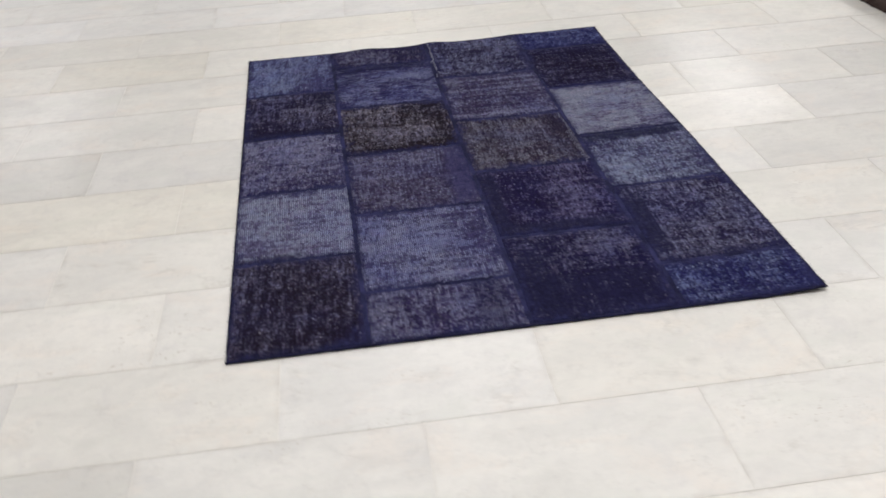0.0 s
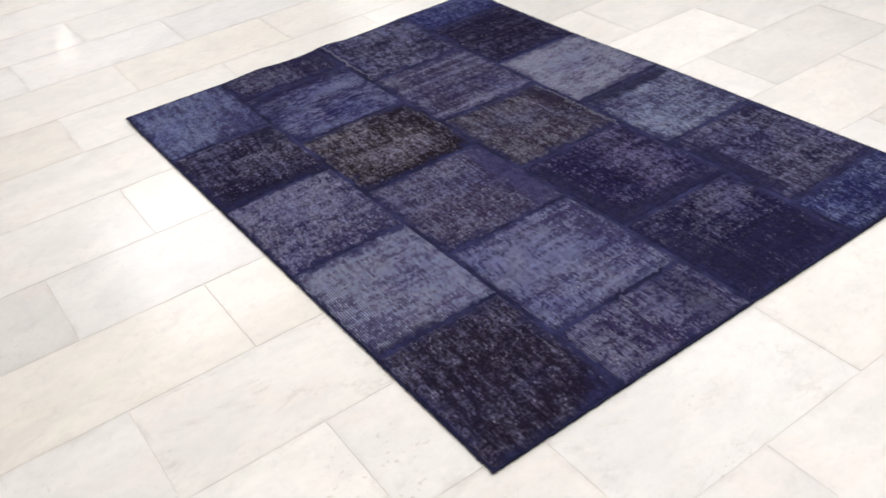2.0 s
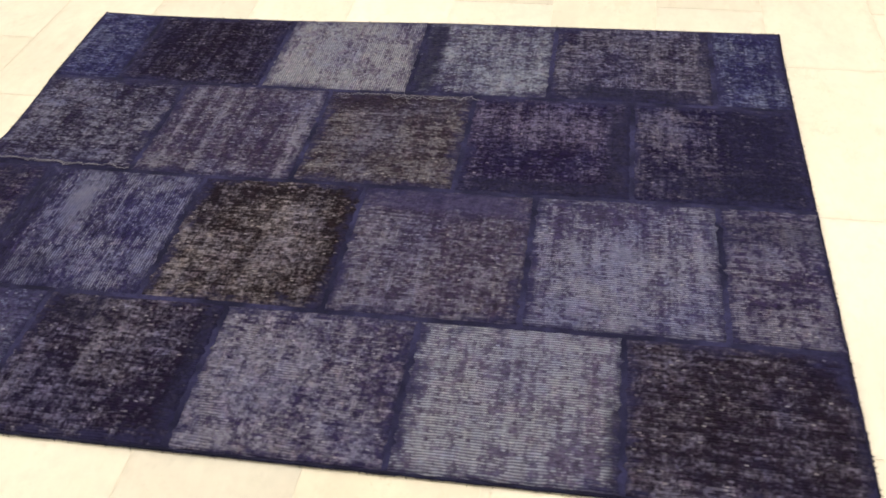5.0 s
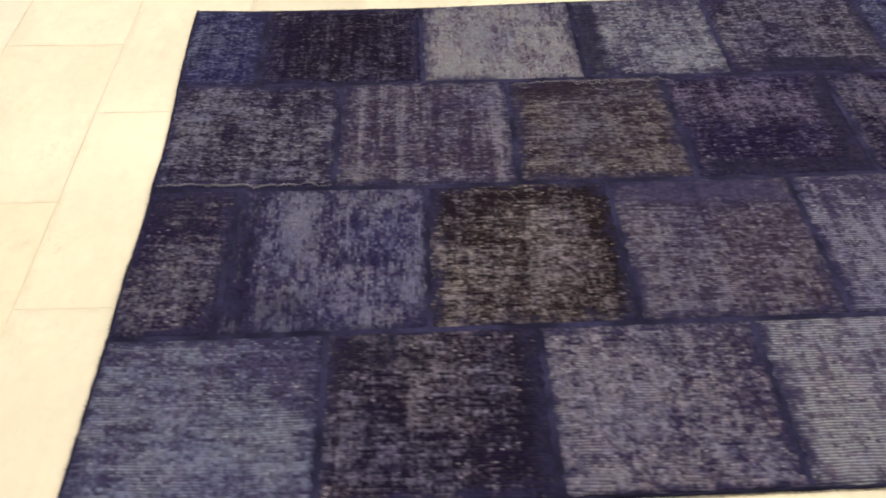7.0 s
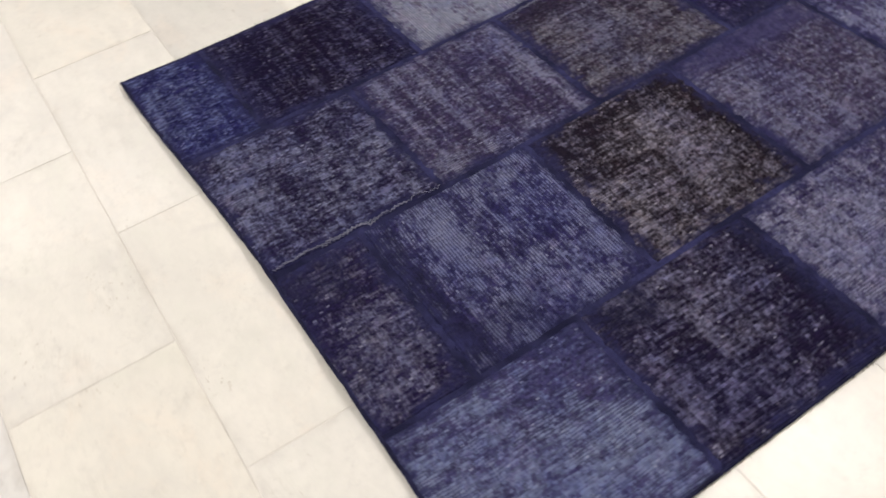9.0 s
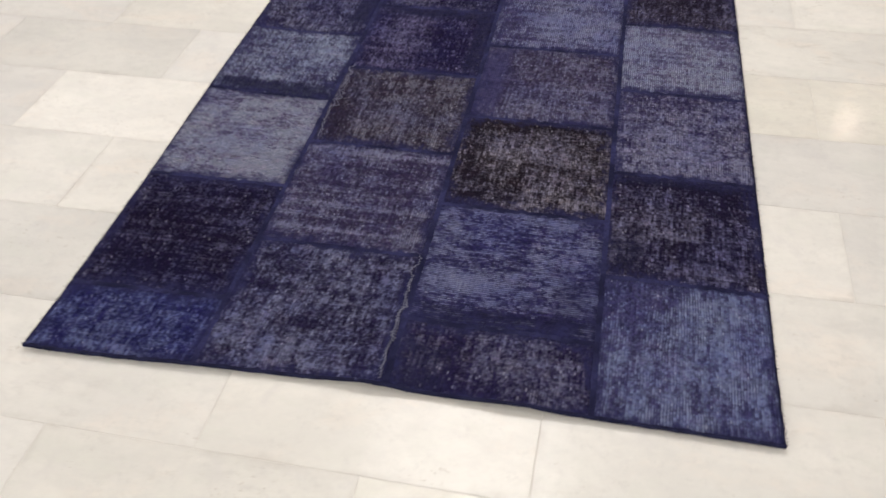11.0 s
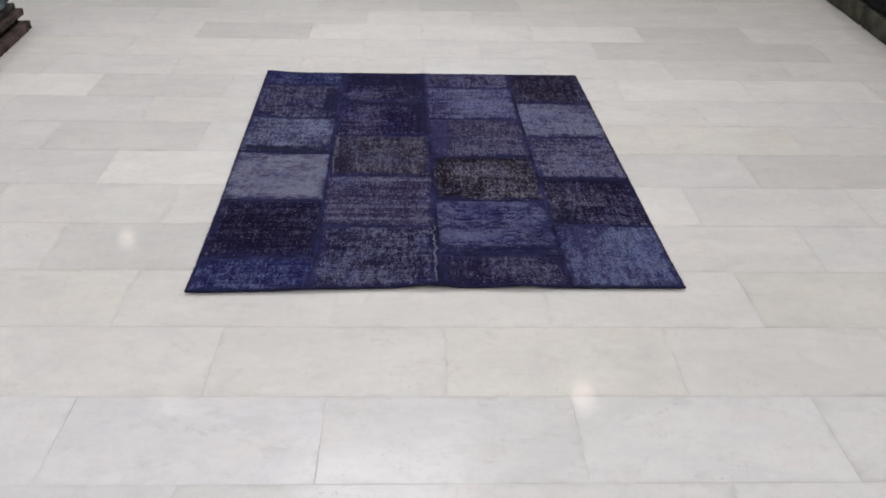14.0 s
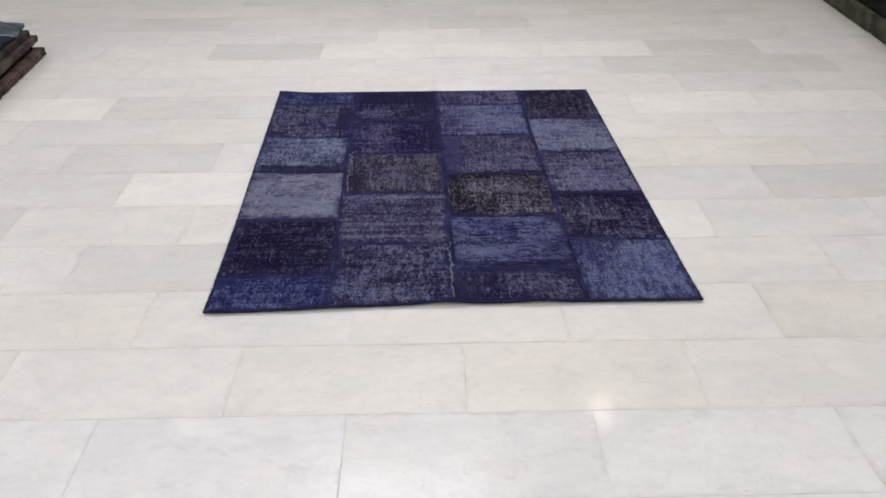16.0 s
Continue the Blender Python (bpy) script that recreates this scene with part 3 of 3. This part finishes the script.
# ---- rug stacks at the sides ----
def folded_rug(name, label, category, colour, second, w, d, h, m, folds=2, key=0, soft=0.42, shag=0.0, side=-1):
    """A carpet folded into a thick slab with rounded, layered edges. shag: length of the pile that stands out along one long side."""
    thing = tagged(new(name), label, category, "folded rugs in the stacks")
    thing.matrix_world = m
    mat = plain("folded_pile", colour, 0.95, 70.0, 0.45, 0.8, 0.1, second)
    each = h / folds
    for f in range(folds):
        bm = bmesh.new()
        box(bm, (-w / 2 + 0.008 * f, -d / 2 + 0.006 * f, f * each + 0.0015), (w / 2 - 0.008 * f, d / 2 - 0.004 * f, (f + 1) * each), each * soft, 3)
        bmesh.ops.subdivide_edges(bm, edges=[e for e in bm.edges if e.calc_length() > 0.3], cuts=34, use_grid_fill=True)
        for v in bm.verts:
            v.co += Vector((noise.noise((v.co.y * 3, key, f)) * 0.010 + noise.noise((v.co.y * 19, key, v.co.z * 60)) * 0.004, noise.noise((v.co.x * 3, key + 3, f)) * 0.008,
                            noise.noise((v.co.x * 4, v.co.y * 4, key)) * 0.003 * (f + 0.3)))
        part("fold", bm, mat, thing, "", True)
    if shag:
        rng = random.Random(key)
        bm = bmesh.new()
        for k in range(int(d * 520)):
            y = rng.uniform(-d / 2, d / 2)
            root = Vector((side * (w / 2 - 0.004), y, rng.uniform(0.12, 0.92) * h))
            tip = root + Vector((side * rng.uniform(0.3, 1.0) * shag, rng.uniform(-0.6, 0.6) * shag, -rng.uniform(0.0, 0.7) * shag))
            tip.z = max(tip.z, 0.001)
            wide = rng.uniform(0.002, 0.005)
            ring = [bm.verts.new(root + Vector((0, wide, -wide))), bm.verts.new(root + Vector((0, -wide, -wide))), bm.verts.new(root + Vector((0, 0, wide)))]
            top = bm.verts.new(tip)
            for p, q in ((0, 1), (1, 2), (2, 0)):
                bm.faces.new((ring[p], ring[q], top))
        part("pile_edge", bm, mat, thing, "ragged tufts of pile along the fold")
    return thing


EAST = pose(0, 0, 0, 0, 0, 4.1)


def on_east(dx, dy, z, turn=0.0):
    """A pose beside the line of the stacks' front edge, which starts at its near corner."""
    return Matrix.Translation((2.90, -0.71, 0)) @ EAST @ pose(dx, dy, z, 0, 0, turn)


folded_rug("folded_rug", "brown folded carpet with ragged pile at the bottom of a stack", "rug", (0.085, 0.058, 0.054), (0.130, 0.098, 0.090), 1.3, 2.9, 0.046, on_east(0.65, 1.45, 0.0), 1, 1, 0.16, 0.012)
folded_rug("folded_rug", "maroon folded carpet in a stack", "rug", (0.030, 0.008, 0.010), (0.018, 0.006, 0.008), 1.25, 2.85, 0.034, on_east(0.672, 1.47, 0.047), 1, 2, 0.2, 0.008)
folded_rug("folded_rug", "brown folded carpet in a stack", "rug", (0.075, 0.055, 0.052), (0.105, 0.080, 0.074), 1.27, 2.84, 0.038, on_east(0.655, 1.44, 0.082), 1, 3, 0.18, 0.010)
folded_rug("folded_rug", "dark grey brown folded carpet in a stack", "rug", (0.036, 0.030, 0.030), (0.060, 0.054, 0.050), 1.26, 2.82, 0.036, on_east(0.672, 1.465, 0.121), 1, 4, 0.2, 0.010)


def crumpled_cloth(label, colour, second, w, d, rise, m, key):
    """A thin rug thrown down in rounded waves, with a pale line along its hem."""
    thing = tagged(new("thrown_rug"), label, "rug", "folded rugs in the stacks")
    thing.matrix_world = m
    nx, ny = 40, 26
    hem = []
    tops, lows = [], []
    bm = bmesh.new()
    for i in range(nx + 1):
        tops.append([])
        lows.append([])
        for j in range(ny + 1):
            x, y = (i / nx - 0.5) * w, (j / ny - 0.5) * d
            z = rise * (0.35 + 0.65 * abs(math.sin(6.0 * x / w + 2.0 * y / d + key))) + 0.5 * rise * noise.noise((x * 7, y * 7, key))
            z *= min(1.0, 4.0 * min(i / nx, 1 - i / nx, j / ny, 1 - j / ny) + 0.25)
            x += 0.02 * noise.noise((y * 9, key, 1))
            y += 0.02 * noise.noise((x * 9, key, 5))
            z = max(z, 0.004)
            tops[-1].append(bm.verts.new((x, y, z + 0.008)))
            lows[-1].append(bm.verts.new((x, y, z - 0.004)))
            if j == 1:
                hem.append((x, y - 0.004, z + 0.010))
    for i in range(nx):
        for j in range(ny):
            bm.faces.new((tops[i][j], tops[i + 1][j], tops[i + 1][j + 1], tops[i][j + 1]))
            bm.faces.new((lows[i][j], lows[i][j + 1], lows[i + 1][j + 1], lows[i + 1][j]))
    for line in (list(zip(tops[0], lows[0])), list(zip(tops[-1], lows[-1])), list(zip([r[0] for r in tops], [r[0] for r in lows])), list(zip([r[-1] for r in tops], [r[-1] for r in lows]))):
        for (a, b), (c, e) in zip(line, line[1:]):
            bm.faces.new((a, b, e, c))
    bmesh.ops.recalc_face_normals(bm, faces=bm.faces)
    part("cloth", bm, plain("thin_pile", colour, 0.95, 70.0, 0.35, 0.7, 0.1, second), thing, "", True)
    bm = bmesh.new()
    tube(bm, hem, 0.006, 6)
    part("hem", bm, LOOSE, thing, "pale hem line", True)


crumpled_cloth("small grey blue rug lying crumpled on a stack", (0.075, 0.105, 0.115), (0.12, 0.15, 0.155), 0.60, 0.26, 0.040, on_east(0.36, 0.17, 0.158, 10.0), 1.0)
crumpled_cloth("dark navy rug with a pale hem thrown on a stack", (0.010, 0.013, 0.028), (0.025, 0.03, 0.05), 0.74, 0.55, 0.035, on_east(0.44, 0.50, 0.158, -5.0), 2.3)

WEST = pose(0, 0, 0, 0, 0, -3.6)


def on_west(dx, dy, z, turn=0.0):
    return Matrix.Translation((-1.847, -0.97, 0)) @ WEST @ pose(dx, dy, z, 0, 0, turn)


folded_rug("folded_rug", "dark olive folded carpet on the floor", "rug", (0.070, 0.074, 0.052), (0.090, 0.092, 0.068), 0.9, 1.9, 0.120, on_west(-0.45, -0.96, 0.0), 1, 7, 0.10)
folded_rug("folded_rug", "dark olive folded carpet beside another", "rug", (0.062, 0.064, 0.050), (0.08, 0.08, 0.062), 0.9, 1.6, 0.120, on_west(-0.45, 0.815, 0.0), 1, 8, 0.10)
folded_rug("folded_rug", "black folded carpet on a low stack", "rug", (0.008, 0.008, 0.009), (0.014, 0.013, 0.014), 0.86, 3.3, 0.05, on_west(-0.44, -0.2, 0.122), 1, 9)
folded_rug("folded_rug", "dusky mauve folded carpet on a low stack", "rug", (0.045, 0.038, 0.048), (0.06, 0.05, 0.06), 0.84, 3.2, 0.05, on_west(-0.53, -0.2, 0.174), 2, 10)

# ---- round mat, and a pot made up for an unclear black shape ----
bm = bmesh.new()
bmesh.ops.create_cone(bm, cap_ends=True, segments=96, radius1=0.525, radius2=0.518, depth=0.012)
bmesh.ops.translate(bm, verts=bm.verts, vec=(0, 0, 0.006))
mat_ob = link_mesh("round_mat", bm, plain("grey_felt", (0.20, 0.185, 0.175), 0.95, 90.0, 0.2, 0.4, 0.1))
mat_ob.location = (-0.71, 3.58, 0.0)
tagged(mat_ob, "round brownish grey felt mat on the marble floor", "mat")
pot = tagged(new("floor_pot"), "round black object of unclear kind on a grey mat, shaped as a pot", "pot")
pot.location = (-0.50, 3.52, 0.0125)
bm = bmesh.new()
profile = [(0.0, 0.0), (0.105, 0.0), (0.125, 0.012), (0.132, 0.04), (0.150, 0.20), (0.165, 0.34), (0.168, 0.36), (0.160, 0.365), (0.150, 0.34), (0.135, 0.20), (0.0, 0.18)]
rings = [[bm.verts.new((r * math.cos(2 * math.pi * k / 40), r * math.sin(2 * math.pi * k / 40), z)) for k in range(40)] for r, z in profile[1:-1]]
for r, s in zip(rings, rings[1:]):
    for k in range(40):
        bm.faces.new((r[k], r[(k + 1) % 40], s[(k + 1) % 40], s[k]))
bm.faces.new(rings[0][::-1])
part("body", bm, plain("black_glaze", (0.008, 0.006, 0.005), 0.35, 30.0, 0.2, 0.1, 0.5), pot, "", True)
# invented filling, closes the made-up pot
bm = bmesh.new()
bmesh.ops.create_cone(bm, cap_ends=True, segments=40, radius1=0.137, radius2=0.137, depth=0.02)
bmesh.ops.translate(bm, verts=bm.verts, vec=(0, 0, 0.21))
part("soil", bm, plain("dark_soil", (0.02, 0.015, 0.010), 1.0, 50.0, 0.4, 0.8, 0.1), pot, "dark filling of the guessed pot")


# ---- ceiling lamps ----
METAL = plain("white_lamp_metal", (0.75, 0.75, 0.73), 0.4, 30.0, 0.05, 0.05)
first = None
for lx, ly, watts in DOWNLIGHTS:
    if first is None:
        first = tagged(new("downlight"), "round white recessed ceiling downlight, lit", "lamp", "ceiling downlights")
        first.location = (lx, ly, CEILING)
        bm = bmesh.new()
        inner = [bm.verts.new((0.085 * math.cos(k * math.pi / 16), 0.085 * math.sin(k * math.pi / 16), -0.02)) for k in range(32)]
        outer = [bm.verts.new((0.105 * math.cos(k * math.pi / 16), 0.105 * math.sin(k * math.pi / 16), -0.02)) for k in range(32)]
        top = [bm.verts.new((0.110 * math.cos(k * math.pi / 16), 0.110 * math.sin(k * math.pi / 16), 0.0)) for k in range(32)]
        for k in range(32):
            j = (k + 1) % 32
            bm.faces.new((inner[k], inner[j], outer[j], outer[k]))
            bm.faces.new((outer[k], outer[j], top[j], top[k]))
        part("rim", bm, METAL, first)
    else:
        copy_thing(first, pose(lx, ly, CEILING))
# frames for the panels; those at x -3.4 and 5.2 hold invented fill lamps
for lx, ly, sx, sy, watts in PANELS:
    panel = tagged(new("ceiling_panel"), "flat rectangular ceiling light panel, lit, the side ones added as fill", "lamp", "ceiling panels")
    panel.location = (lx, ly, CEILING)
    a, b = sx / 2, sy / 2
    for lo, hi in (((-a - 0.03, -b - 0.03), (a + 0.03, -b - 0.003)), ((-a - 0.03, b + 0.003), (a + 0.03, b + 0.03)),
                   ((-a - 0.03, -b - 0.001), (-a - 0.003, b + 0.001)), ((a + 0.003, -b - 0.001), (a + 0.03, b + 0.001))):
        bm = bmesh.new()
        box(bm, (*lo, -0.03), (*hi, 0.0), 0.004)
        part("frame_bar", bm, METAL, panel)

# ---- marble slabs: running bond, long side along x ----
ROW, SLAB, JOINT, ROW_START = 0.3017, 0.6155, 0.0018, 0.932
GREY, DIM, PALE, CREAM = (0.885, 0.885, 0.88), (0.935, 0.935, 0.94), (1.06, 1.055, 1.045), (1.0, 0.985, 0.94)
# slabs that stand out, by course and place in it
TONES = {}
for place in ((-8, 1), (-8, 4), (-6, -1), (-6, 3), (-5, -2), (-5, -1), (-3, 3), (0, -1), (-1, 3), (2, 3), (1, 4)):
    TONES[place] = GREY
for place in ((-9, 1), (-8, 5), (-4, -1), (-3, 2), (-2, 4), (0, 0), (0, 4), (-1, 4)):
    TONES[place] = DIM
for place in ((-7, 1), (-6, 0), (-6, 1), (-6, 2), (-3, -1), (-3, -2), (0, 3), (1, 0), (-3, 4)):
    TONES[place] = PALE
for place in ((-1, -1), (-1, 0)):
    TONES[place] = CREAM

# slabs with strong veins
VEINS = {(-2, 0): 1.0, (-4, 1): 0.6, (4, 2): 0.3, (5, 1): 0.6, (-5, 2): 0.6, (-3, 3): 0.6}


def slab_mesh(w, d):
    bm = bmesh.new()
    box(bm, (-w / 2, -d / 2, -0.0008), (w / 2, d / 2, 0.0), 0.0007)
    data = bpy.data.meshes.new("slab")
    bm.to_mesh(data)
    bm.free()
    data.materials.append(SLAB_MARBLE)
    return data


SLAB_MESH = slab_mesh(SLAB - JOINT, ROW - JOINT)


def slab_rows():
    for r in range(math.ceil((Y0 - ROW_START) / ROW), math.floor((Y1 - ROW_START) / ROW)):
        y = ROW_START + ROW * (r + 0.5)
        start = (-0.5325 if r % 2 == 0 else -0.222) + 0.018 * (2.2 - y)
        for k in range(math.floor((X0 - start) / SLAB), math.ceil((X1 - start) / SLAB)):
            yield r, k, start + SLAB * (k + 0.5), y


rest = [[], [], [], []]
rng = random.Random(5)
for r, k, x, y in slab_rows():
    tone = TONES.get((r, k))
    if tone is None:
        base = rng.choice((1.0, 0.995, 0.99, 0.98, 0.97, 0.955))
        cool = rng.uniform(-0.03, 0.015) - (0.025 if r in (3, 4) else 0.0) + (0.03 if r in (5, 6, 7) else 0.0)
        tone = (base, base * (1.0 + 0.25 * cool), base * (1.0 + cool))
    if -2.0 < x < 3.2 and -1.9 < y < 4.0:
        ob = new("slab", SLAB_MESH)
        ob.parent = floor
        ob.location = (x, y, 0.0)
        ob.color = (*tone, VEINS.get((r, k), rng.uniform(0.12, 0.45)))
    else:
        rest[(3 * r + 5 * k + rng.randrange(3)) % 4].append((x, y))
w, d = (SLAB - JOINT) / 2, (ROW - JOINT) / 2
for shade, places in zip((1.0, 0.96, 0.91, 0.985), rest):
    verts, faces = [], []
    for x, y in places:
        n = len(verts)
        x0, x1 = max(x - w, X0), min(x + w, X1)
        for z in (0, -0.0008):
            verts += [(x0, y - d, z), (x1, y - d, z), (x1, y + d, z), (x0, y + d, z)]
        faces += [(n, n + 1, n + 2, n + 3)] + [(n + a, n + a + 4, n + (a + 1) % 4 + 4, n + (a + 1) % 4) for a in range(4)]
    data = bpy.data.meshes.new("far_slabs")
    data.from_pydata(verts, [], faces)
    data.materials.append(MARBLE)
    far = new("far_slabs", data)
    far.parent = floor
    far.color = (shade, shade * 0.997, shade * 0.99, 0.3)
    tagged(far, "white marble slabs further off", kind="stuff")
